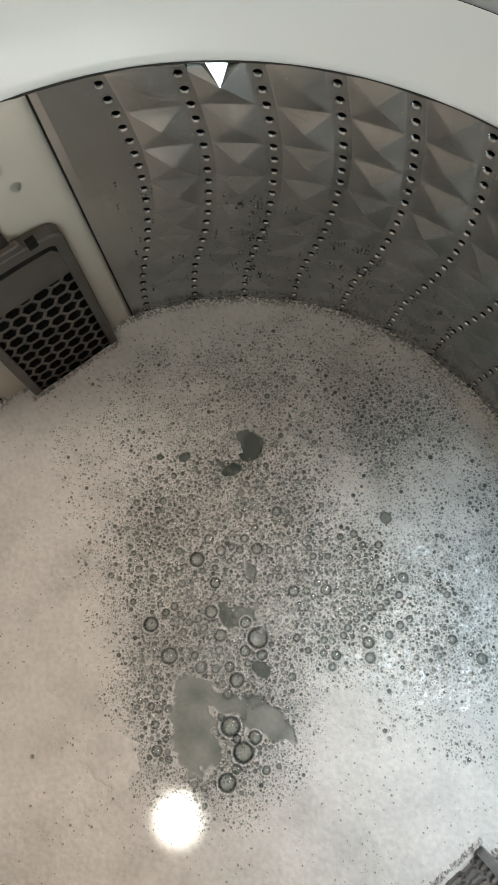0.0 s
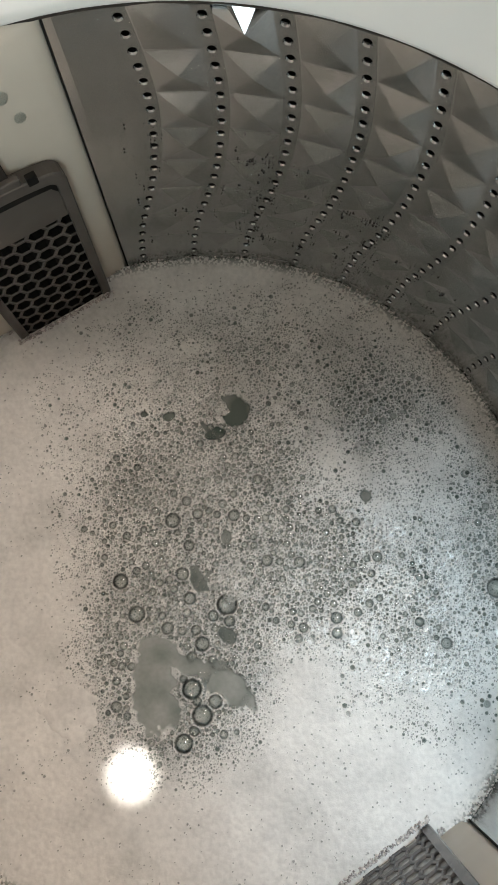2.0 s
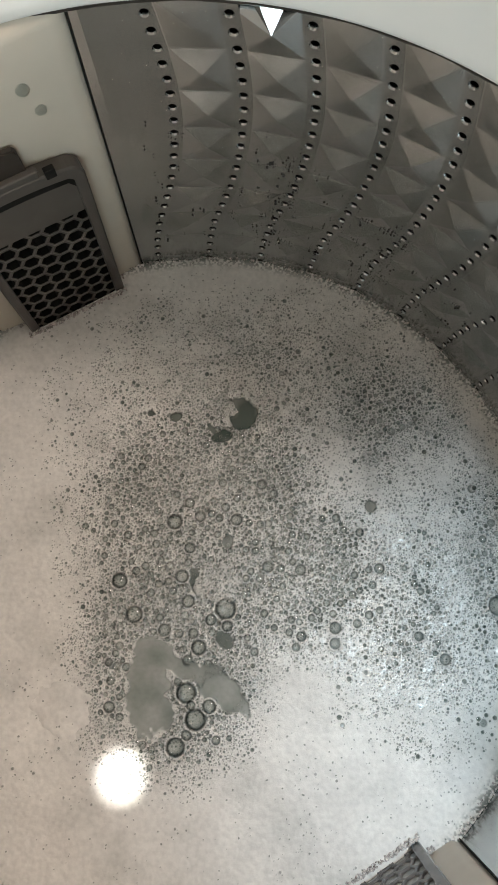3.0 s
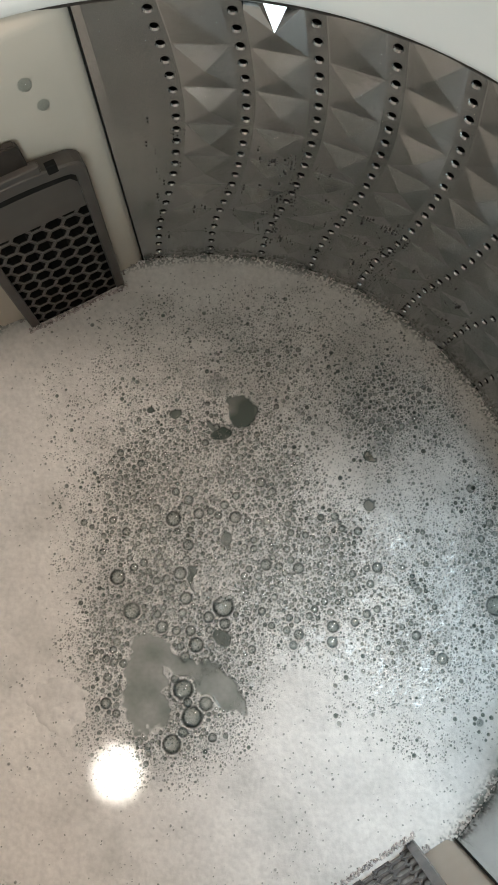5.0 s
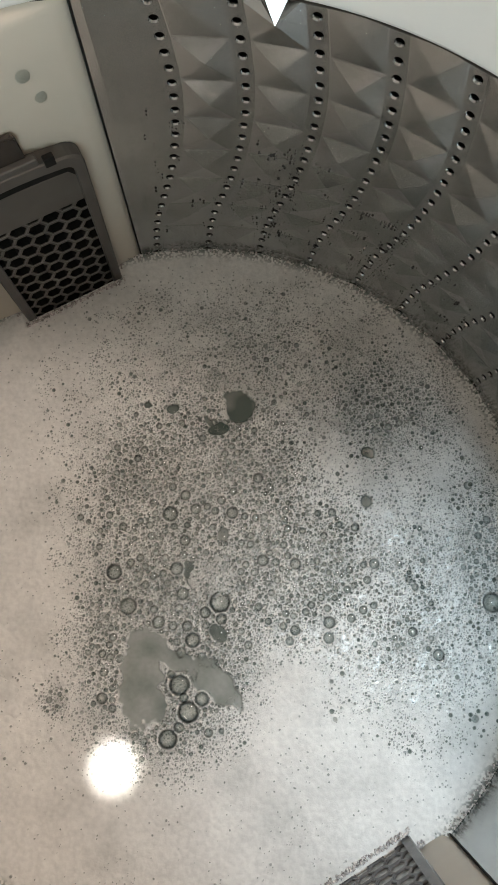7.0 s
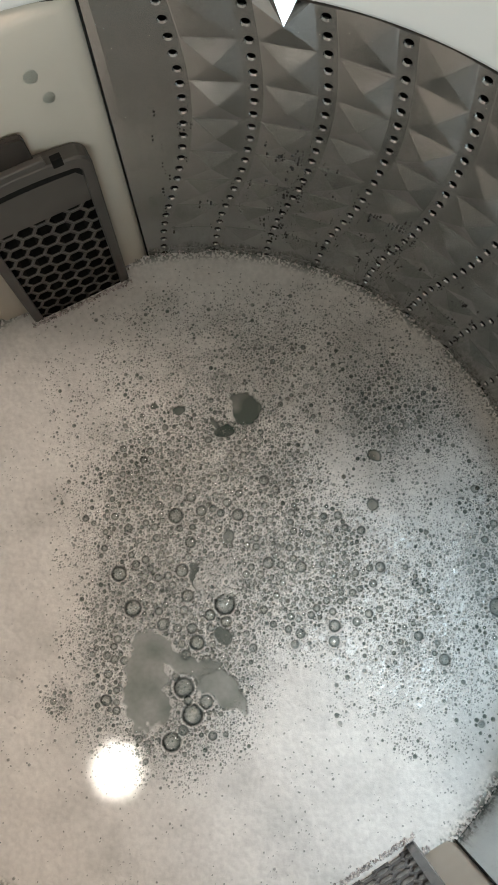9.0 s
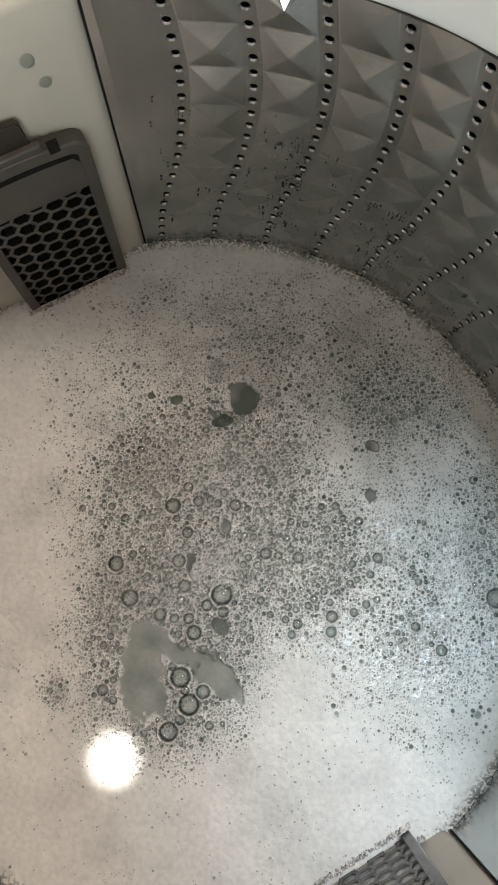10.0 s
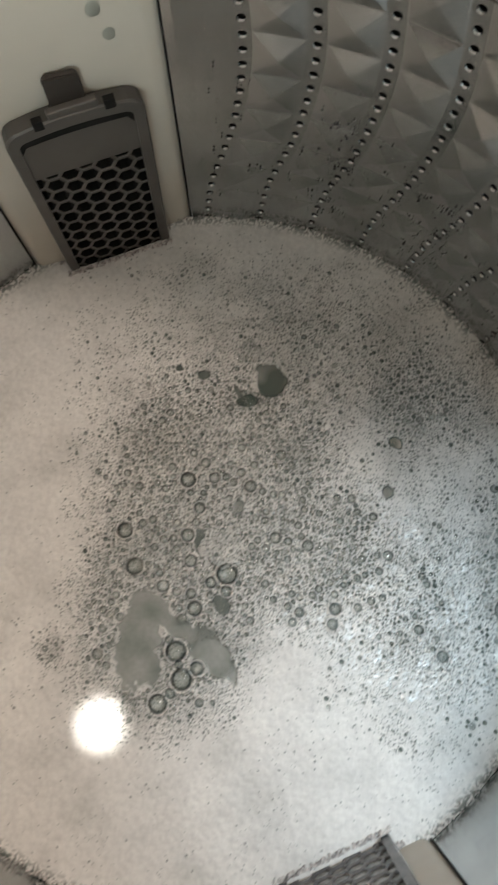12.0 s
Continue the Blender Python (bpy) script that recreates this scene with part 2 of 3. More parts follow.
def drum_half(turn, first, count, left, right):
    """One half of the drum's steel: strips with punched holes, and pressed pyramids between them."""
    verts, faces = [], []

    def roll(a, z):
        """The sheet is rolled back along its upper side edges."""
        near = min(abs(a - left), abs(a - right)) * R
        return 0.0012 * max(0.0, 1 - near / 0.0042) * min(1.0, max(0.0, (z - 0.13) / 0.09))

    def quad(a0, z0, a1, z1, b0, b1):
        i = len(verts)
        verts.extend([on_wall(a, z, roll(a, z)) for a, z in ((a0, z0), (a1, z0), (b1, z1), (b0, z1))])
        faces.append((i, i + 1, i + 2, i + 3))

    w = BAND / R
    low = -0.022
    z_holes = [0.2484 - PITCH * k for k in range(25)]
    n = 16
    for c in range(count):
        a = first - COLUMN * c + turn
        for z in z_holes:
            # square of steel round the hole, sunk lip, short tube
            base = len(verts)
            zb, zt = z - PITCH / 2, z + PITCH / 2
            if z == z_holes[0]:
                zt = TOP
            outer, lip, edge, deep = [], [], [], []
            for k in range(n):
                t = 2 * math.pi * (k + 0.5) / n
                cx, sz = math.cos(t), math.sin(t)
                s = max(abs(cx), abs(sz))
                ox, oz = cx / s, sz / s
                zz = z + (zt - z) * oz if oz > 0 else z + (z - zb) * oz
                outer.append(on_wall(a + sweep(zz) + w * ox, zz))
                q = sweep(z) + a
                lip.append(on_wall(q + 0.0028 * cx / R, z + 0.0028 * sz))
                edge.append(on_wall(q + 0.0021 * cx / R, z + 0.0021 * sz, 0.0010))
                deep.append(on_wall(q + 0.0020 * cx / R, z + 0.0020 * sz, 0.0022))
            # corners of the square
            corner = [on_wall(a + sweep(zt) + w, zt), on_wall(a + sweep(zt) - w, zt), on_wall(a + sweep(zb) - w, zb), on_wall(a + sweep(zb) + w, zb)]
            verts.extend(outer + lip + edge + deep + corner)
            for k in range(n):
                k2 = (k + 1) % n
                if k % 4 == 1:
                    faces.append((base + k, base + 4 * n + k // 4, base + k2, base + n + k2, base + n + k))
                else:
                    faces.append((base + k, base + k2, base + n + k2, base + n + k))
                for ring in (1, 2):
                    faces.append((base + ring * n + k, base + ring * n + k2, base + (ring + 1) * n + k2, base + (ring + 1) * n + k))
    # pyramids
    rows = [TOP + 0.0005] + [0.226 - ROW * k for k in range(9)]
    for c in range(count - 1):
        a_hi, a_lo = first - COLUMN * c + turn, first - COLUMN * (c + 1) + turn
        for r in range(len(rows) - 1):
            zt, zb = rows[r], rows[r + 1]
            height = (0.0022 if r == 0 else 0.0036 if zb > 0.12 else 0.0028) * (0.85 + 0.3 * ((c * 7 + r * 5) % 11) / 11)
            rim = []
            for k in range(5):
                z = zt + (zb - zt) * k / 4
                rim.append((a_hi + sweep(z) - w, z))
            for k in range(5):
                z = zb + (zt - zb) * k / 4
                rim.append((a_lo + sweep(z) + w, z))
            deep = c == 1 and r == 0
            zm = 0.2425 if deep else (zt + zb) / 2
            am = (a_hi + a_lo) / 2 + sweep(zm)
            i = len(verts)
            # a narrow flat border keeps the pyramids apart
            inner = [(am + (p - am) * 0.95, zm + (z - zm) * 0.95) for p, z in rim]
            verts.extend([on_wall(p, z) for p, z in rim] + [on_wall(p, z, -0.0002) for p, z in inner] + [on_wall(am, zm, -height)])
            if deep:
                # one deeper pyramid: steep narrow facet under the ring, tilted to make a glint
                verts[i + 10] = on_wall(*inner[0], 0.0095)
                verts[i + 20] = on_wall(am, zm, -0.0045)
                verts.extend([on_wall(am + 0.034, TOP, 0.0022), on_wall(am - 0.026, TOP, 0.0065)])
            for k in range(10):
                k2 = (k + 1) % 10
                faces.append((i + k, i + k2, i + 10 + k2, i + 10 + k))
                if deep and k == 9:
                    faces.extend([(i + 10, i + 21, i + 20), (i + 21, i + 22, i + 20), (i + 22, i + 19, i + 20)])
                else:
                    faces.append((i + 10 + k, i + 10 + k2, i + 20))
    # plain steel next to the strips
    zs = [low + (TOP - low) * k / 30 for k in range(31)]
    for z0, z1 in zip(zs, zs[1:]):
        for s in range(4):
            def at(z, s, edge, inner):
                return edge + (inner + sweep(z) - edge) * (0.0, 0.15, 0.40, 0.70, 1.0)[s]
            e0, e1 = first + turn + w, first - COLUMN * (count - 1) + turn - w
            quad(at(z0, s, left, e0), z0, at(z0, s + 1, left, e0), z1, at(z1, s, left, e0), at(z1, s + 1, left, e0))
            quad(at(z0, s, right, e1), z0, at(z0, s + 1, right, e1), z1, at(z1, s, right, e1), at(z1, s + 1, right, e1))
    return verts, faces


machine = new("washing_machine")
tagged(machine, "white top-loading washing machine, open, its steel drum full of suds", "washing machine")

v, f = drum_half(0.0, 1.613, 15, PANEL_A - 0.0012, PANEL_B - math.pi + SECOND + 0.0012)
drum = raw("drum_wall", v, f, STEEL, machine)
tagged(drum, "stainless steel drum wall with pressed pyramids and rows of holes")
v, f = drum_half(math.pi + SECOND / 2, 1.613, 15, PANEL_A + math.pi + SECOND - 0.0012, PANEL_B + 0.0012)
drum2 = raw("drum_wall", v, f, STEEL, machine)
tagged(drum2, "stainless steel drum wall with pressed pyramids and rows of holes")

bm = bmesh.new()
lathe(bm, [(0.272, -0.12), (0.272, 0.30)], 96)
part("outer_tub", bm, BLACK, machine, "dark outer tub behind the drum", True)
bm = bmesh.new()
bmesh.ops.create_circle(bm, cap_ends=True, segments=96, radius=0.272, matrix=pose(0, 0, -0.12))
part("tub_floor", bm, BLACK, machine)

# solid ring in a dark colour that stands in for shade in the gap
bm = bmesh.new()
lathe(bm, [(0.2512, 0.2540), (0.2497, 0.2548), (0.2492, 0.2562), (0.2497, 0.2580), (0.2520, 0.2585)], 200)
part("rim_gap_shade", bm, DARK, machine, "dark ring painted as the shaded gap between drum and ring", True)
bm = bmesh.new()
lathe(bm, [(0.262, 0.2560), (0.2495, 0.2572), (0.2475, 0.2588), (0.2472, 0.2605), (0.2490, 0.2640), (0.2540, 0.2740), (0.2590, 0.2850), (0.2610, 0.2930), (0.2630, 0.2990)], 200)
part("balance_ring", bm, WHITE, machine, "smooth white plastic balance ring", True)
bm = bmesh.new()
lathe(bm, [(0.264, 0.2985), (0.264, 0.3030), (0.267, 0.3050), (0.271, 0.3050), (0.272, 0.3010)], 160)
part("rubber_seal", bm, SEAL, machine, "grey rubber seal round the opening", True)
bm = bmesh.new()
lathe(bm, [(0.272, 0.300), (0.2725, 0.310), (0.276, 0.316), (0.290, 0.322), (0.33, 0.326)], 160)
part("tub_cover", bm, WHITE, machine, "white plastic tub cover", True)


def cabinet_top():
    bm = bmesh.new()
    inner, outer = [], []
    for i in range(160):
        a = 2 * math.pi * i / 160
        c, s = math.cos(a), math.sin(a)
        k = 0.36 / max(abs(c), abs(s))
        inner.append(bm.verts.new((0.33 * c, 0.33 * s, 0.326)))
        outer.append(bm.verts.new((k * c, k * s, 0.328)))
    for i in range(160):
        bm.faces.new((inner[i], inner[(i + 1) % 160], outer[(i + 1) % 160], outer[i]))
    return bm


part("top_panel", cabinet_top(), WHITE, machine)
for i, (lo, hi) in enumerate((((-0.36, -0.36, -0.67), (0.36, -0.352, 0.328)), ((-0.36, 0.352, -0.67), (0.36, 0.36, 0.328)),
                              ((-0.36, -0.352, -0.67), (-0.352, 0.352, 0.328)), ((0.352, -0.352, -0.67), (0.36, 0.352, 0.328)))):
    bm = bmesh.new()
    box(bm, lo, hi, 0.002)
    part("side_panel", bm, WHITE, machine)


# local frame of a strip: x along the chord, y inwards, z up
def strip_pose(turn=0.0):
    a, b = Vector((R * math.cos(PANEL_A), R * math.sin(PANEL_A), 0)), Vector((0.2475 * math.cos(PANEL_B), 0.2475 * math.sin(PANEL_B), 0))
    along = (b - a).normalized()
    inward = Vector((-along.y, along.x, 0))
    m = Matrix.Translation((a + b) / 2) @ Matrix((along, inward, (0, 0, 1))).transposed().to_4x4()
    return pose(0, 0, 0, 0, 0, math.degrees(turn)) @ m, (b - a).length


STRIP, STRIP_W = strip_pose()
HALF = STRIP_W / 2


def plastic_strip():
    """A slightly bowed plastic strip with rounded long edges, and a dark groove beside it."""
    bm = bmesh.new()
    xs = np.linspace(-HALF, HALF, 25)
    zs = list(np.linspace(-0.03, TOP - 0.006, 12)) + [TOP - 0.003, TOP - 0.0005, TOP + 0.0012, TOP + 0.0020]
    back = [0.0] * 12 + [-0.0006, -0.0022, -0.0060, -0.0130]
    grid = []
    for z, shift_y in zip(zs, back):
        row = []
        for x in xs:
            e = (HALF - abs(x))
            y = -0.004 + 0.0042 * min(1, e / 0.004) ** 0.5 + 0.0006 * (1 - (x / HALF) ** 2)
            row.append(bm.verts.new((x, y + shift_y, z)))
        grid.append(row)
    for i in range(len(zs) - 1):
        for j in range(len(xs) - 1):
            bm.faces.new((grid[i][j], grid[i][j + 1], grid[i + 1][j + 1], grid[i + 1][j]))
    return bm


def lint_filter(m, inside, depth, body):
    """Clip-in filter: frame with a bowed top, latch tab, sunk plate, and a honeycomb grille before a dark box."""
    thing = new("lint_filter")
    thing.matrix_world = m
    x0, x1, z0, z1 = -0.0402, 0.0402, -0.03, 0.166
    face, back = 0.0115, 0.0012
    bm = bmesh.new()
    outline = rounded(x0, x1, z0, z1, 0.011, 0.0030, low=False)
    inner = rounded(x0 + 0.0068, x1 - 0.0068, z0 + 0.004, z1 - 0.0085, 0.006, 0.0022, low=False)
    n = len(outline)
    lip = [(x * 0.975, z - 0.0010 if z > 0 else z) for x, z in outline]
    rings = [[bm.verts.new((x, y, z)) for x, z in pts] for pts, y in ((outline, back), (outline, face - 0.0012), (lip, face), (inner, face), (inner, face - 0.0045))]
    for a, b in zip(rings, rings[1:]):
        for i in range(n):
            j = (i + 1) % n
            bm.faces.new((a[i], a[j], b[j], b[i]))
    part("frame", bm, body, thing)
    # sunk plate over the grille
    bm = bmesh.new()
    xs = np.linspace(x0 + 0.0066, x1 - 0.0066, 19)
    rows = []
    for z, y in ((0.1195, face - 0.0016), (0.135, face - 0.0016), (0.150, face - 0.0018), (0.158, face - 0.0026), (0.1675, face - 0.0045)):
        bow = 0.0022 if z > 0.155 else (0.001 if z > 0.14 else 0)
        rows.append([bm.verts.new((x, y, z - 0.006 * (z > 0.155) + bow * (1 - (x / 0.035) ** 2))) for x in xs])
    for a, b in zip(rows, rows[1:]):
        for i in range(len(xs) - 1):
            bm.faces.new((a[i], a[i + 1], b[i + 1], b[i]))
    base = rows[0]
    under = [bm.verts.new((v.co.x, v.co.y - 0.004, v.co.z)) for v in base]
    for i in range(len(xs) - 1):
        bm.faces.new((base[i], under[i], under[i + 1], base[i + 1]))
    part("cover_plate", bm, body, thing)
    # honeycomb
    bm = bmesh.new()
    s, wall = 0.00735, 0.00125
    gx0, gx1, gz0, gz1 = x0 + 0.0066, x1 - 0.0066, -0.03, 0.1197
    top = face - 0.0020
    for ci in range(-4, 5):
        cx = ci * 1.5 * s + 0.0006
        for ri in range(-4, 11):
            cz = ri * math.sqrt(3) * s * 1.03 + (0.5 * math.sqrt(3) * s * 1.03 if ci % 2 else 0) + 0.003
            if cz - s > gz1 or cx - s > gx1 or cx + s < gx0:
                continue
            ring = []
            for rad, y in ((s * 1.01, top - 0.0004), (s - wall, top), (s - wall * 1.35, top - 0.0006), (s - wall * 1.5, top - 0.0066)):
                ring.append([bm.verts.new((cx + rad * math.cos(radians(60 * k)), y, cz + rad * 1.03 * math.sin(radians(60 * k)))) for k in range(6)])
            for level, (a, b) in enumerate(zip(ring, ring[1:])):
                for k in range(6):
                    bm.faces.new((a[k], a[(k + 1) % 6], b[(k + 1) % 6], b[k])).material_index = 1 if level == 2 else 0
    for co, no in (((gx0, 0, 0), (-1, 0, 0)), ((gx1, 0, 0), (1, 0, 0)), ((0, 0, gz1), (0, 0, 1))):
        bmesh.ops.bisect_plane(bm, geom=bm.verts[:] + bm.edges[:] + bm.faces[:], plane_co=co, plane_no=no, clear_outer=True)
    # deep cell walls of the drier filter are black, shade put into colour
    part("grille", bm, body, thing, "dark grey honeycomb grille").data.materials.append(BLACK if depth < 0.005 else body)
    # backing box: black stands in for shade, the wet filter's shows suds
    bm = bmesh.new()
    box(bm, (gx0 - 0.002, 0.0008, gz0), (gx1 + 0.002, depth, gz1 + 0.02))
    part("cell_backing", bm, inside, thing, "backing box behind the grille, black as painted shade in the drier filter")
    # latch tab with its neck and the two slots beside it
    bm = bmesh.new()
    outline = [(x - 0.0022, z - 0.0045) for x, z in ((-0.0105, 0.170), (-0.0088, 0.1765), (-0.0092, 0.1930), (-0.0078, 0.1960), (0.0078, 0.1975), (0.0098, 0.1950), (0.0092, 0.1775), (0.0118, 0.170))]
    extrude_outline(bm, outline, 0.0022, 0.0065)
    bmesh.ops.bevel(bm, geom=bm.edges[:], offset=0.0008, segments=2, affect="EDGES")
    part("latch_tab", bm, DARK, thing, "dark latch tab on top of the filter")
    bm = bmesh.new()
    box(bm, (-0.0165, 0.0060, 0.1665), (0.0115, 0.0108, 0.1735), 0.0012)
    part("latch_bar", bm, body, thing)
    # each slot is a solid black box, the hole's shade put into its colour
    for x in (-0.0222, 0.0178):
        bm = bmesh.new()
        box(bm, (x - 0.0030, 0.0080, 0.1640), (x + 0.0030, 0.0120, 0.1715), 0.0005)
        part("slot_shade", bm, BLACK, thing)
    # black strip that stands in for the shadow under the bowed top bar
    bm = bmesh.new()
    top_row, low_row = [], []
    for x in np.linspace(x0 + 0.0072, x1 - 0.0072, 19):
        z = 0.1578 + 0.0022 * (1 - (x / 0.034) ** 2)
        end = 1 - min(1, (0.0332 - abs(x)) / 0.002)
        top_row.append(bm.verts.new((x, face - 0.0006, z)))
        low_row.append(bm.verts.new((x, face - 0.0010, z - 0.0066 - 0.0060 * max(0.0, end))))
    for i in range(18):
        bm.faces.new((top_row[i], top_row[i + 1], low_row[i + 1], low_row[i]))
    part("groove_shade", bm, BLACK, thing, "black strip painted as the shadow under the top bar")
    # the frame widens a little towards one upper corner
    for ob in thing.children:
        for v in ob.data.vertices:
            if v.co.x < 0 and v.co.z > 0:
                v.co.x *= 1 + 0.56 * v.co.z
    return thing


for turn in (0.0, math.pi + SECOND):
    m, _ = strip_pose(turn)
    strip = part("plastic_strip", plastic_strip(), CREAM, machine, "cream plastic strip between the steel halves", True)
    strip.matrix_world = m
    for side in (-1, 1):
        bm = bmesh.new()
        box(bm, (side * HALF - 0.0004, -0.0060, -0.03), (side * HALF + 0.0004, -0.0010, TOP - 0.001))
        gap = part("gap", bm, BLACK, machine)
        gap.matrix_world = m

shift = pose(-0.0008, 0, 0)
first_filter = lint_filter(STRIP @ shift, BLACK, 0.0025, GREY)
tagged(first_filter, "dark grey lint filter with honeycomb grille clipped into the drum", "lint filter", "lint filters of the drum")
second_filter = lint_filter(strip_pose(math.pi + SECOND)[0] @ shift, SUDS, 0.0082, LIT_WET)
tagged(second_filter, "wet grey lint filter half sunk in suds", "lint filter", "lint filters of the drum")


# ---- water and foam ----
bm = bmesh.new()
bmesh.ops.create_circle(bm, cap_ends=True, segments=128, radius=0.2485, matrix=pose(0, 0, -0.012))
water = part("water", bm, MURK, None, "murky green wash water under the suds")
tagged(water, category="water", kind="structure")

rng = np.random.default_rng(7)


def blob(x, y, cx, cy, rx, ry, turn=0.0, hard=2.0):
    c, s = math.cos(radians(turn)), math.sin(radians(turn))
    u, w = ((x - cx) * c + (y - cy) * s) / rx, (-(x - cx) * s + (y - cy) * c) / ry
    return np.exp(-(u * u + w * w) ** (hard / 2))


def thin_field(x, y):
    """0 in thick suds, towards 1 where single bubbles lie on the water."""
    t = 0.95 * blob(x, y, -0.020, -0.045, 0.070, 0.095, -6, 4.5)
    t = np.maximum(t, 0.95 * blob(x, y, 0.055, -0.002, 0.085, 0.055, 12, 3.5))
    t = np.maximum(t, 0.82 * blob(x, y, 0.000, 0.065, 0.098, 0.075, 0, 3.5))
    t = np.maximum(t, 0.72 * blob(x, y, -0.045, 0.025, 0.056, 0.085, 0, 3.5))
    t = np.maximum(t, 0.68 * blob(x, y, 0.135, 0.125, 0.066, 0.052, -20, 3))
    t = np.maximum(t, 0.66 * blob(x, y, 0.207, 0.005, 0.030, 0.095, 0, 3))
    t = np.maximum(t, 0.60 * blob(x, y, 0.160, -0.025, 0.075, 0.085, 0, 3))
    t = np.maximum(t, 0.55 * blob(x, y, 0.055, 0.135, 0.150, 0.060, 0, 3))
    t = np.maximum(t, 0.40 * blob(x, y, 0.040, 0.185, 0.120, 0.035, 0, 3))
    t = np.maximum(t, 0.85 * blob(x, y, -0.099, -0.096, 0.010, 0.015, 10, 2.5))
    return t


def hash_noise(x, y, scale, seed):
    """Smooth noise in 0 to 1 over the plane, for numbers or arrays."""
    g = np.random.default_rng(seed).random((int(0.53 / scale) + 4,) * 2)
    u, w = (x + 0.255) / scale, (y + 0.255) / scale
    i, j = np.asarray(u).astype(int), np.asarray(w).astype(int)
    a, b = u - i, w - j
    a, b = a * a * (3 - 2 * a), b * b * (3 - 2 * b)
    return (g[i, j] * (1 - a) + g[i + 1, j] * a) * (1 - b) + (g[i, j + 1] * (1 - a) + g[i + 1, j + 1] * a) * b


# large bubbles round the open water, then those on the brighter side: x, y, radius
ROUND_POOL = ((-0.0121, -0.0846, 0.0072), (-0.0052, -0.1027, 0.0075), (0.0042, -0.0940, 0.0050), (-0.0086, -0.0933, 0.0034), (-0.0181, -0.0774, 0.0029), (-0.0189, -0.1208, 0.0066),
              (0.0155, -0.0268, 0.0078), (0.0050, -0.0345, 0.0041), (0.0167, -0.0388, 0.0041), (-0.0036, -0.0539, 0.0054), (-0.0117, -0.0213, 0.0045), (-0.0166, -0.0033, 0.0048),
              (-0.0508, -0.0306, 0.0061), (-0.0622, -0.0065, 0.0057), (-0.0227, 0.0366, 0.0057), (-0.0037, 0.0406, 0.0041), (0.0234, 0.0381, 0.0045), (-0.0111, 0.0172, 0.0041),
              (0.0152, 0.0474, 0.0034), (-0.0118, 0.0508, 0.0038), (0.0080, -0.0145, 0.0042), (0.0465, 0.0034, 0.0043), (-0.0661, -0.0941, 0.0041), (-0.0605, -0.0525, 0.0029),
              (-0.0285, -0.0417, 0.0045), (-0.0077, -0.0440, 0.0037), (-0.0180, -0.0441, 0.0032), (-0.0113, -0.0625, 0.0036), (0.0424, 0.0646, 0.0038), (0.0128, 0.0659, 0.0032), (-0.0113, -0.1128, 0.0037))
BRIGHT_SIDE = ((0.0704, 0.0010, 0.0042), (0.1280, 0.0019, 0.0039), (0.1227, -0.0100, 0.0030), (0.1131, -0.0139, 0.0025), (0.1099, -0.0028, 0.0028), (0.0946, -0.0405, 0.0044),
               (0.0940, -0.0513, 0.0042), (0.0700, -0.0463, 0.0037), (0.0660, -0.0538, 0.0032), (0.1194, -0.0314, 0.0032), (0.1105, -0.0373, 0.0032), (0.1271, -0.0280, 0.0028),
               (0.0777, -0.0333, 0.0028), (0.1534, -0.0092, 0.0027), (0.1575, -0.0145, 0.0027), (0.1546, -0.0463, 0.0035), (0.1725, -0.0622, 0.0042), (0.1960, -0.1048, 0.0028),
               (0.2002, 0.0610, 0.0032), (0.1146, 0.0283, 0.0032), (0.0975, 0.0392, 0.0032), (0.0915, 0.0219, 0.0028), (0.0618, 0.0148, 0.0028), (0.2131, -0.0251, 0.0072),
               (-0.0676, 0.0351, 0.0029), (-0.0890, 0.0331, 0.0027), (-0.0264, -0.0071, 0.0029), (-0.0335, -0.0088, 0.0029), (-0.0230, -0.0140, 0.0029), (0.0093, -0.1162, 0.0032), (-0.0571, 0.0267, 0.0032))
bubbles = [(x, y, r, 0.66) for x, y, r in ROUND_POOL + BRIGHT_SIDE]   # x, y, radius, darkness
CLEAR = ((-0.0383, -0.0971, 0.0185, 0.0175), (-0.0391, -0.0766, 0.0165, 0.0200), (-0.0354, -0.0590, 0.0170, 0.0115), (-0.0130, -0.0690, 0.0150, 0.0050), (0.0126, -0.0853, 0.0150, 0.0110), (0.0263, 0.1205, 0.0125, 0.0125))
cells = {}


def free(x, y, r):
    k = (int(x // 0.0068), int(y // 0.0068))
    for i in (-1, 0, 1):
        for j in (-1, 0, 1):
            for bx, by, br in cells.get((k[0] + i, k[1] + j), ()):
                if (bx - x) ** 2 + (by - y) ** 2 < ((br + r) * 0.99) ** 2:
                    return False
    cells.setdefault(k, []).append((x, y, r))
    return True


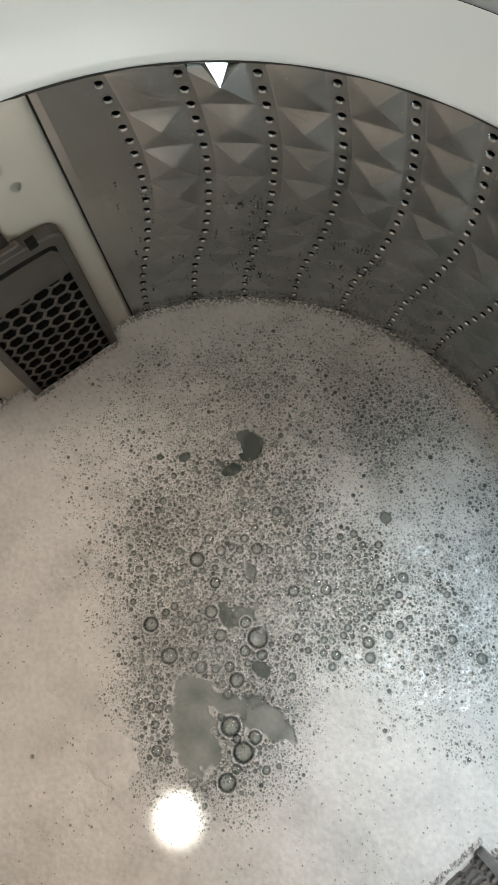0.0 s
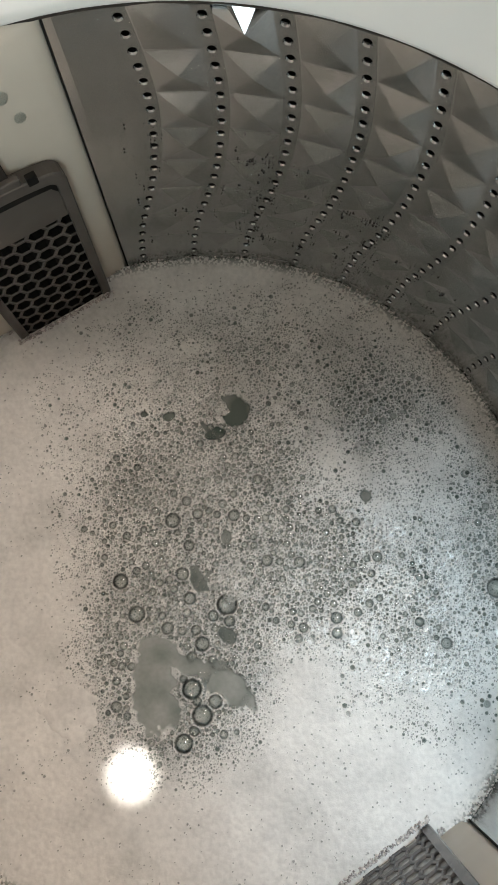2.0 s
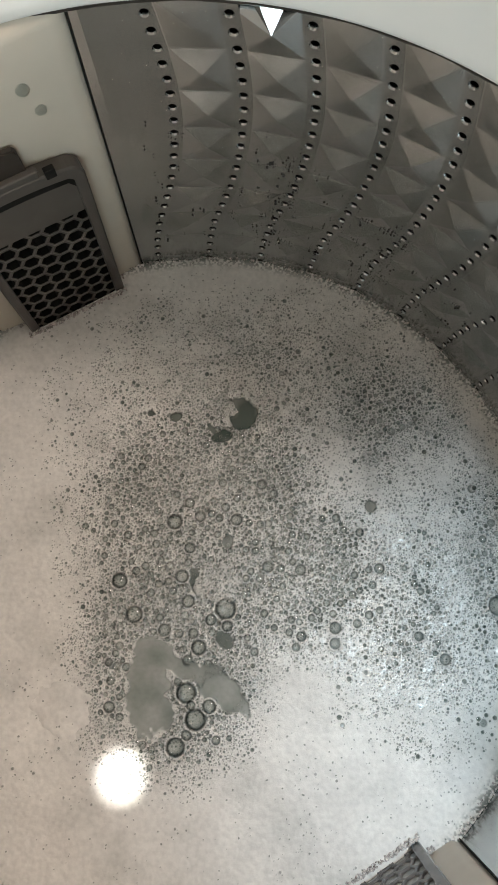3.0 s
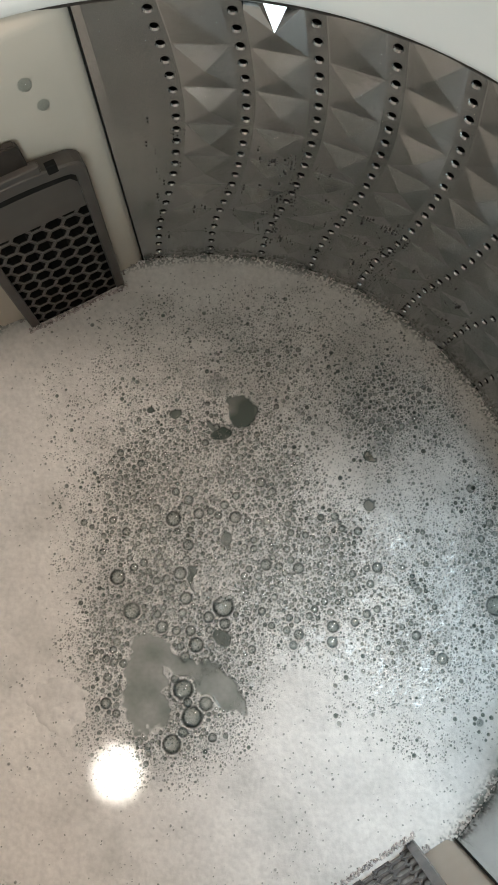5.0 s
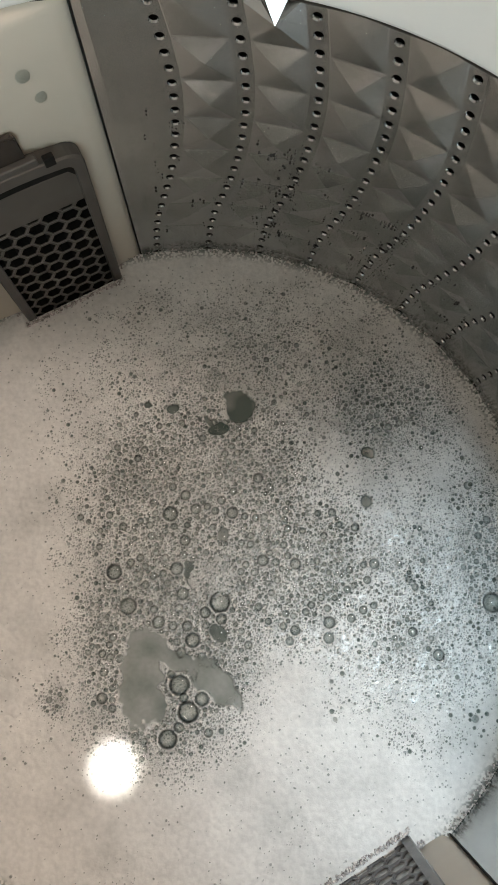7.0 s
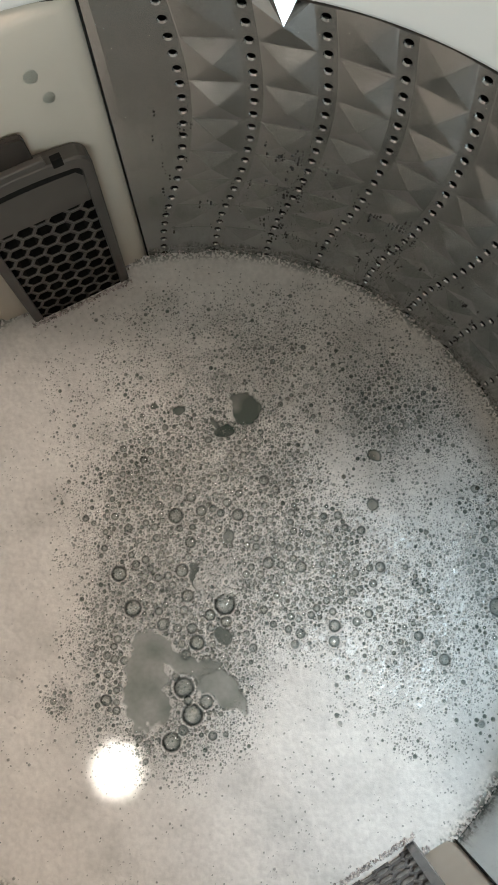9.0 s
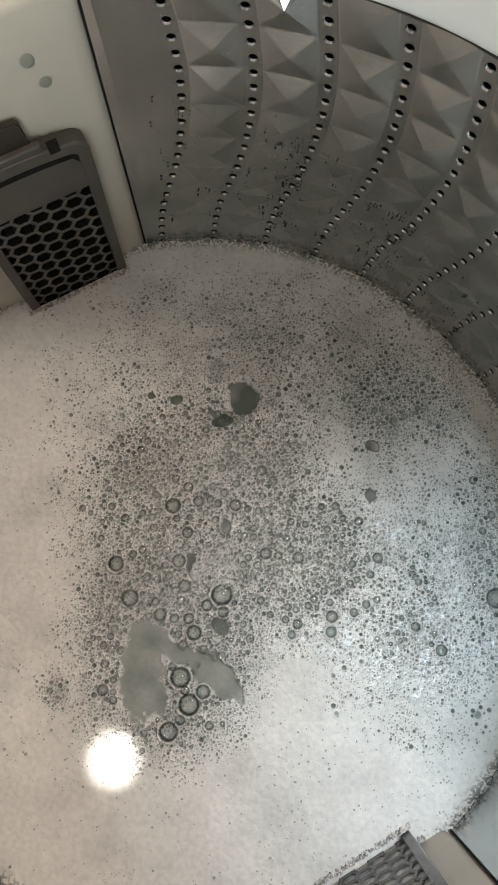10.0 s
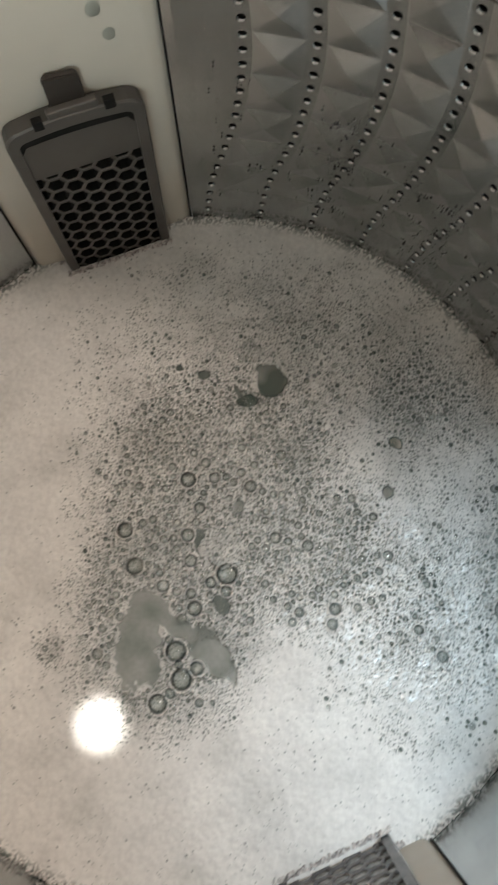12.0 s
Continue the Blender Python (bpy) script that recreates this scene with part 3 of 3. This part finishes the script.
def scatter(count):
    """Packs small bubbles between the large ones: coarse ones first, then finer and finer froth in the gaps."""
    q = rng.random((count, 5))
    x, y = (q[:, 0] * 2 - 1) * 0.245, (q[:, 1] * 2 - 1) * 0.245
    t = thin_field(x, y)
    patch = 0.5 * hash_noise(x, y, 0.022, 11) + 0.5 * hash_noise(x, y, 0.008, 12)
    step = np.arange(count) / count
    c = q[:, 2]
    r = np.where(step < 0.006, 0.0020 + 0.0011 * c, np.where(step < 0.08, 0.0012 + 0.0007 * c, np.where(step < 0.30, 0.00075 + 0.0004 * c, 0.00048 + 0.0003 * c)))
    r = np.where(t < 0.42, r * 0.60, np.where(t < 0.6, r * 0.74, r))
    want = 0.0022 + 0.80 * t * t + 3.6 * t * np.maximum(0.0, patch - 0.42)
    want = np.where(t < 0.08, 0.016 * (patch > 0.56), want)
    ok = (np.hypot(x, y) < 0.243) & (q[:, 3] < want)
    for cx, cy, rx, ry in CLEAR:
        ok &= ((x - cx) / (rx * 1.04)) ** 2 + ((y - cy) / (ry * 1.04)) ** 2 > 1
    for bx, by, br, _ in [b for b in bubbles if b[2] > 0.0019]:
        ok &= (x - bx) ** 2 + (y - by) ** 2 > (r + br * 1.05) ** 2
    dark = np.minimum(0.92, 0.31 + 0.47 * q[:, 4] + 0.34 * (1 - t)) * np.where(t < 0.08, 0.75, 1.0)
    for i in np.nonzero(ok)[0]:
        if free(x[i], y[i], r[i]):
            bubbles.append((float(x[i]), float(y[i]), float(r[i]), float(dark[i])))


# knots of dark open bubbles: centre, spread, count
for cx, cy, spread, count in ((-0.0586, 0.1316, 0.0065, 26), (0.0945, 0.1780, 0.0050, 12), (0.1245, 0.0860, 0.0085, 24), (0.1330, 0.1430, 0.0150, 60), (0.1640, 0.1220, 0.0100, 34),
                              (0.1000, 0.1500, 0.0110, 26), (0.2020, 0.0560, 0.0110, 34), (0.1550, -0.0120, 0.0060, 14), (-0.0880, 0.0640, 0.0070, 16), (-0.0750, -0.0170, 0.0060, 14),
                              (0.2060, -0.0420, 0.0110, 30), (0.1980, -0.1000, 0.0060, 12), (-0.0300, 0.1180, 0.0080, 18)):
    for dx, dy, u, e in zip(*rng.normal(0, spread, (2, count)), *rng.random((2, count))):
        r = 0.0007 + 0.0011 * u * u
        if free(cx + dx, cy + dy, r):
            bubbles.append((cx + dx, cy + dy, r, 0.88 + 0.10 * e))
scatter(420000)


# open water: centre, half widths, turn, clearness
POOLS = ((0.0263, 0.1205, 0.0120, 0.0128, 0, 0.98), (0.0125, 0.1020, 0.0085, 0.0052, 12, 0.94), (0.0045, 0.1075, 0.0060, 0.0022, -50, 0.85),
         (-0.0234, 0.1175, 0.0050, 0.0036, 10, 0.88), (-0.0430, 0.1200, 0.0032, 0.0028, 0, 0.8),
         (-0.0383, -0.0971, 0.0180, 0.0165, 0, 0.63), (-0.0391, -0.0766, 0.0155, 0.0200, 0, 0.64), (-0.0354, -0.0580, 0.0175, 0.0105, -32, 0.65), (-0.0150, -0.0680, 0.0200, 0.0070, -22, 0.66),
         (0.0126, -0.0830, 0.0240, 0.0120, -42, 0.66), (0.0065, -0.0100, 0.0125, 0.0085, 10, 0.78), (0.0147, -0.0484, 0.0080, 0.0065, -30, 0.75),
         (-0.0053, -0.007, 0.0055, 0.0100, 20, 0.72), (0.0169, 0.0218, 0.0045, 0.0055, -20, 0.62), (0.0190, -0.006, 0.0040, 0.0065, 30, 0.6), (0.1248, 0.0853, 0.0058, 0.0046, 0, 0.88), (0.1237, 0.0479, 0.0048, 0.0044, 0, 0.72))


def foam_mesh(name, X, Y, Z, film, speck, keep):
    idx = -np.ones(X.shape, dtype=np.int64)
    idx[keep] = np.arange(keep.sum())
    q = keep[:-1, :-1] & keep[1:, :-1] & keep[1:, 1:] & keep[:-1, 1:]
    faces = np.stack([idx[:-1, :-1][q], idx[1:, :-1][q], idx[1:, 1:][q], idx[:-1, 1:][q]], axis=1)
    co = np.stack([X[keep], Y[keep], Z[keep]], axis=1)
    me = bpy.data.meshes.new(name)
    me.vertices.add(len(co))
    me.vertices.foreach_set("co", co.ravel())
    me.loops.add(faces.size)
    me.loops.foreach_set("vertex_index", faces.ravel())
    me.polygons.add(len(faces))
    me.polygons.foreach_set("loop_start", np.arange(0, faces.size, 4))
    me.polygons.foreach_set("use_smooth", np.ones(len(faces), dtype=bool))
    me.update(calc_edges=True)
    for key, values in (("film", film), ("speck", speck)):
        layer = me.attributes.new(key, "FLOAT", "POINT")
        layer.data.foreach_set("value", values[keep].astype(np.float32))
    me.materials.append(FOAM)
    return me


def press_bubbles(ax, X, Y, Z, film, pool, rows):
    """Each bubble is a small dome with a dark edge, in a collar of white foam."""
    step, lo, n = ax[1] - ax[0], ax[0], len(ax)
    for x, y, r, dark in rows:
        k = int(r * 1.6 / step) + 2
        i, j = int(round((x - lo) / step)), int(round((y - lo) / step))
        i0, i1, j0, j1 = max(0, i - k), min(n, i + k + 1), max(0, j - k), min(n, j + k + 1)
        if i0 >= i1 or j0 >= j1:
            continue
        d = np.hypot(X[i0:i1, j0:j1] - x, Y[i0:i1, j0:j1] - y) / r
        collar = np.exp(-((d - 1.15) / 0.20) ** 2)
        inside = np.clip((1.05 - d) / 0.20, 0, 1)
        if r > 0.0019:
            # the inner ring of darker film paints a faint reflection into the bubble
            level = dark * (0.70 + 0.12 * np.exp(-((d - 0.86) / 0.10) ** 2) + 0.12 * np.exp(-((d - 0.45) / 0.10) ** 2))
        else:
            level = dark * (0.75 + 0.25 * np.clip(1 - d, 0, 1))
        f = film[i0:i1, j0:j1]
        f[:] = np.maximum(f * (1 - 0.80 * collar), level * inside)
        rise = -0.35 * (1 - d * d) if r > 0.0012 else 0.6 * np.sqrt(np.clip(1 - d * d, 0, 1))
        Z[i0:i1, j0:j1] += np.where(d < 1, r * rise, 0) + 0.26 * r * collar
        if r > 0.0038:
            pool[i0:i1, j0:j1] *= np.clip((d - 1.15) / 0.25, 0, 1)


def foam_sheet():
    step = 0.00048
    ext = 0.2502
    ax = np.linspace(-ext, ext, int(2 * ext / step) + 1)
    X, Y = np.meshgrid(ax, ax, indexing="ij")
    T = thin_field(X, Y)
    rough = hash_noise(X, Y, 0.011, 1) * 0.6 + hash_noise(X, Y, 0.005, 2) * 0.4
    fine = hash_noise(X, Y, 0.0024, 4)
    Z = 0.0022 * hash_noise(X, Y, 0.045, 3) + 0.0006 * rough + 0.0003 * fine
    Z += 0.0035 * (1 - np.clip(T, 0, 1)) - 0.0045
    # film is cut right of centre to whiten the cool light's pool in colour
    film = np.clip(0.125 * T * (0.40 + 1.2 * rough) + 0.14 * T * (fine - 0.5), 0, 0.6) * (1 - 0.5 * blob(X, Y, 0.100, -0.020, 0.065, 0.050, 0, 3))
    pool, clear = np.zeros_like(film), np.zeros_like(film)
    wob = (hash_noise(X, Y, 0.007, 5) - 0.5) * 0.46 + (hash_noise(X, Y, 0.0028, 6) - 0.5) * 0.20
    for cx, cy, rx, ry, turn, amount in POOLS:
        c, s = math.cos(radians(turn)), math.sin(radians(turn))
        u, w = ((X - cx) * c + (Y - cy) * s) / rx, (-(X - cx) * s + (Y - cy) * c) / ry
        p = np.clip((1.0 + wob - np.sqrt(u * u + w * w)) / 0.12, 0, 1)
        pool = np.maximum(pool, p)
        clear = np.maximum(clear, p * amount * (0.80 + 0.40 * hash_noise(X, Y, 0.013, 9)))
    press_bubbles(ax, X, Y, Z, film, pool, bubbles)
    film = np.maximum(film, np.minimum(clear, pool))
    Z = Z * (1 - pool) - 0.0032 * pool
    rad = np.hypot(X, Y)
    Z += 0.0018 * np.clip((rad - 0.236) / 0.014, 0, 1) ** 2 * (0.4 + rough)
    edge = np.clip((rad - 0.2405) / 0.008, 0, 1) * np.clip((hash_noise(X, Y, 0.0013, 8) - 0.40) * 5, 0, 1)
    film = np.maximum(film, 0.80 * edge)
    Z += 0.0003 * edge
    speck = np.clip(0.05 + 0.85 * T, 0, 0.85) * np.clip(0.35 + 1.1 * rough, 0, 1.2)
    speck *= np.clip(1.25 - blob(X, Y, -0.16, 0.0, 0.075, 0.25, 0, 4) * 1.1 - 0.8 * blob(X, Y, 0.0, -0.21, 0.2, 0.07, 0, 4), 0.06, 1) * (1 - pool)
    # the suds stop at the grille of the drier filter
    u = STRIP.inverted()
    across, inward = u[0][0] * X + u[0][1] * Y + u[0][3], u[1][0] * X + u[1][1] * Y + u[1][3]
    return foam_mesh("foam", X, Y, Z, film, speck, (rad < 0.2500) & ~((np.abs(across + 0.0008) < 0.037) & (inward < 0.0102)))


def foam_clump(radius, film0, speck0, seed):
    """A loose raft of suds that drifts on the foam."""
    r = np.random.default_rng(seed)
    ext = radius * 1.35
    ax = np.linspace(-ext, ext, int(2 * ext / 0.0006) + 1)
    X, Y = np.meshgrid(ax, ax, indexing="ij")
    n1, n2 = hash_noise(X, Y, 0.006, seed), hash_noise(X, Y, 0.0026, seed + 1)
    d = np.hypot(X, Y) / radius + (n1 - 0.5) * 0.5 + (n2 - 0.5) * 0.15
    Z = 0.0024 * np.clip(1 - d * d, 0, 1) + 0.0004 * n2 - 0.0018
    film = film0 * (0.5 + n1)
    pool = np.zeros_like(film)
    count = int(radius * 9000) if speck0 > 0.1 else 0
    rows = [(a, b, 0.0007 + 0.0009 * c * c, 0.4 + 0.45 * e) for a, b, c, e in zip(*(r.uniform(-radius, radius, (2, count))), *r.random((2, count)))]
    press_bubbles(ax, X, Y, Z, film, pool, rows)
    return foam_mesh("foam_clump", X, Y, Z, film, speck0 * (0.6 + 0.8 * n1), d < 1)


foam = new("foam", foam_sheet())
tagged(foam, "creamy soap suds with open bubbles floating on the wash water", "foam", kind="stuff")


def dome_mesh():
    bm = bmesh.new()
    bmesh.ops.create_uvsphere(bm, u_segments=20, v_segments=12, radius=1.0)
    bmesh.ops.bisect_plane(bm, geom=bm.verts[:] + bm.edges[:] + bm.faces[:], plane_co=(0, 0, 0), plane_no=(0, 0, -1), clear_outer=True)
    return mesh_of("soap_bubble", bm, FILM, True)


DOME = dome_mesh()
for x, y, r, _ in bubbles:
    if r < 0.0019:
        continue
    bub = new("soap_bubble", DOME)
    bub.location = (x, y, -0.0012)
    bub.scale = (r, r, r * 0.48)
    if r > 0.0033:
        tagged(bub, "large clear soap bubble standing in the suds", "bubble", "large bubbles in the suds")
    else:
        tagged(bub, "small clear soap bubble in the thin suds", "bubble", "single bubbles in the suds")


def dome_cloud(name, rows, mat):
    """Many clear half-balls in one mesh: rows of x, y, radius."""
    ring, stack = 9, 3
    base = [(math.cos(2 * math.pi * k / ring) * math.cos(radians(90 * j / stack)), math.sin(2 * math.pi * k / ring) * math.cos(radians(90 * j / stack)), math.sin(radians(90 * j / stack)))
            for j in range(stack) for k in range(ring)] + [(0, 0, 1)]
    base = np.array(base)
    quads = np.array([(j * ring + k, j * ring + (k + 1) % ring, (j + 1) * ring + (k + 1) % ring, (j + 1) * ring + k) for j in range(stack - 1) for k in range(ring)])
    caps = np.array([((stack - 1) * ring + k, (stack - 1) * ring + (k + 1) % ring, stack * ring) for k in range(ring)])
    verts = np.concatenate([np.array((x, y, -0.0014)) + base * (r, r, r * 0.55) for x, y, r in rows])
    faces = np.concatenate([quads + len(base) * i for i in range(len(rows))]).tolist() + np.concatenate([caps + len(base) * i for i in range(len(rows))]).tolist()
    return raw(name, verts.tolist(), faces, mat, None, True)


tagged(dome_cloud("small_bubbles", [(x, y, r) for x, y, r, _ in bubbles if 0.0008 < r < 0.0019], FILM), "small clear soap bubbles crowded in the thin suds", "bubbles", kind="stuff")


def ball_cloud(name, rows, mat, squash=1.0):
    """Many small balls in one mesh: rows of place and radius."""
    bm = bmesh.new()
    bmesh.ops.create_icosphere(bm, subdivisions=1, radius=1.0)
    base = np.array([v.co[:] for v in bm.verts])
    tri = np.array([[v.index for v in f.verts] for f in bm.faces])
    bm.free()
    verts = np.concatenate([np.array(p) + base * r for p, r in rows])
    faces = np.concatenate([tri + len(base) * i for i in range(len(rows))])
    return raw(name, verts.tolist(), faces.tolist(), mat, None, True)


# a fringe of beads where the suds meet the steel and the filters
rows = []
for k in range(2600):
    a = rng.random() * 2 * math.pi
    r = 0.0003 + 0.0007 * rng.random() ** 3
    d = 0.2485 - 0.004 * rng.random() ** 2
    rows.append(((d * math.cos(a), d * math.sin(a), 0.0005 + 0.0035 * (d - 0.2445) / 0.004 + 0.0035 * rng.random() ** 2), r))
for m in (STRIP, strip_pose(math.pi + SECOND)[0]):
    for k in range(320):
        x = (rng.random() * 2 - 1) * 0.046
        y = (0.0125 if abs(x + 0.001) < 0.0425 else 0.0015) + 0.003 * rng.random() ** 2
        rows.append((tuple(m @ Vector((x, y, 0.0005 + 0.0025 * rng.random()))), 0.0005 + 0.0008 * rng.random() ** 2))
tagged(ball_cloud("edge_bubbles", rows, BEAD), "fringe of tiny wet bubbles along the edge of the suds", "bubbles", kind="stuff")

# drops splashed on the steel
rows = []
for a0, a1, z0, z1, n in ((1.30, 1.43, 0.03, 0.165, 120), (0.98, 1.14, 0.02, 0.12, 110), (1.60, 1.70, 0.03, 0.17, 18), (1.15, 1.30, 0.02, 0.14, 40), (0.72, 0.95, 0.01, 0.09, 60), (1.43, 1.60, 0.02, 0.10, 25)):
    for k in range(n):
        a, z = a0 + (a1 - a0) * rng.random(), z0 + (z1 - z0) * rng.random()
        r = 0.0004 + 0.0007 * rng.random() ** 2
        rows.append((on_wall(a, z, -0.0014 + r * 0.2), r))
tagged(ball_cloud("water_drops", rows, DROP), "small water drops on the steel drum wall", "water drops", kind="stuff")

# clear drops on the plastic strips
for x, z, r in ((-0.030, 0.222, 0.0042), (-0.035, 0.204, 0.0036), (-0.022, 0.196, 0.0018), (0.012, 0.226, 0.0016), (-0.041, 0.150, 0.0014), (-0.043, 0.110, 0.0012), (-0.044, 0.075, 0.0016), (-0.043, 0.050, 0.0012)):
    drop = new("water_drop", DOME)
    drop.matrix_world = STRIP @ pose(x, 0.0006, z, -90) @ Matrix.Diagonal((r, r * 1.2, r * 0.06, 1))
    tagged(drop, "clear water drop clinging to the cream plastic strip", "water drop", "drops on the plastic strip")

clumps = []
for radius, film0, speck0, seed in ((0.0105, 0.30, 0.6, 31), (0.0085, 0.22, 0.5, 33), (0.0200, 0.0, 0.03, 34), (0.0155, 0.30, 0.6, 36)):
    ob = new("foam_clump", foam_clump(radius, film0, speck0, seed))
    tagged(ob, "small raft of suds drifting over the foam", "foam", "drifting rafts of suds")
    clumps.append(ob)


# ---- the room round the machine ----
def slab(name, lo, hi, mat, label):
    bm = bmesh.new()
    box(bm, lo, hi)
    return tagged(part(name, bm, mat), label, "wall" if "wall" in name else name, kind="structure")


slab("floor", (-1.3, -1.6, -0.77), (1.3, 1.3, -0.67), TILE, "grey tiled laundry room floor")
slab("ceiling", (-1.3, -1.6, 1.65), (1.3, 1.3, 1.75), WALLPAINT, "pale painted laundry room ceiling")
slab("wall_north", (-1.3, 1.2, -0.67), (1.3, 1.3, 1.65), WALLPAINT, "pale painted laundry room wall")
def south_wall():
    """The wall behind the eye, with a window opening through it."""
    bm = bmesh.new()
    x0, x1, z0, z1 = -0.33, 0.53, 0.29, 1.15
    for lo, hi in (((-1.3, -1.6, -0.67), (x0, -1.5, 1.65)), ((x1, -1.6, -0.67), (1.3, -1.5, 1.65)), ((x0, -1.6, -0.67), (x1, -1.5, z0)), ((x0, -1.6, z1), (x1, -1.5, 1.65))):
        box(bm, lo, hi)
    return bm


tagged(part("wall_south", south_wall(), WALLPAINT), "pale painted laundry room wall with a window", "wall", kind="structure")
window = tagged(new("window_1"), "small white-framed window with daylight behind it", "window", kind="structure")
window.location = (0.1, -1.55, 0.72)
for lo, hi in (((-0.43, -0.03, -0.43), (-0.385, 0.03, 0.43)), ((0.385, -0.03, -0.43), (0.43, 0.03, 0.43)), ((-0.385, -0.03, -0.43), (0.385, 0.03, -0.385)), ((-0.385, -0.03, 0.385), (0.385, 0.03, 0.43)), ((-0.02, -0.025, -0.385), (0.02, 0.025, 0.385))):
    bm = bmesh.new()
    box(bm, lo, hi, 0.004)
    part("window_frame", bm, WHITE, window)
for x in (-0.2025, 0.2025):
    bm = bmesh.new()
    box(bm, (x - 0.1825, -0.004, -0.385), (x + 0.1825, 0.0, 0.385))
    part("pane", bm, SKYGLASS, window)
slab("wall_west", (-1.3, -1.5, -0.67), (-1.2, 1.2, 1.65), WALLPAINT, "pale painted laundry room wall")
slab("wall_east", (1.2, -1.5, -0.67), (1.3, 1.2, 1.65), WALLPAINT, "pale painted laundry room wall")


def motions():
    """Rafts of suds slide off and over the open water."""
    def slide(ob, *rows):
        walk(ob, [(t, pose(x, y, z, 0, 0, a)) for t, x, y, z, a in rows])

    n, h, c, d = clumps
    slide(n, (0, 0.0130, 0.1230, -0.0003, 0), (1.5, 0.0125, 0.1240, -0.0003, 10), (3.0, 0.0125, 0.1260, -0.0003, 18), (4.2, 0.0110, 0.1330, -0.0003, 24), (5.0, 0.0090, 0.1400, -0.0003, 30), (12.0, 0.0090, 0.1405, -0.0003, 32))
    slide(h, (0, 0.1248, 0.0845, -0.0003, 0), (3.0, 0.1248, 0.0845, -0.0003, 0), (5.0, 0.1335, 0.0920, -0.0003, 8), (9.0, 0.1375, 0.0965, -0.0003, 15), (12.0, 0.1385, 0.0970, -0.0003, 18))
    slide(c, (0, -0.1000, -0.0955, 0.0019, 0), (6.5, -0.1000, -0.0955, 0.0019, 0), (6.8, -0.1400, -0.0990, 0.0016, 5), (12.0, -0.1410, -0.0990, 0.0016, 6))
    slide(d, (0, 0.0325, -0.0140, 0.0002, 0), (1.5, 0.0285, -0.0130, 0.0002, 6), (2.6, 0.0095, -0.0100, 0.0002, 20), (12.0, 0.0095, -0.0100, 0.0002, 22))


motions()
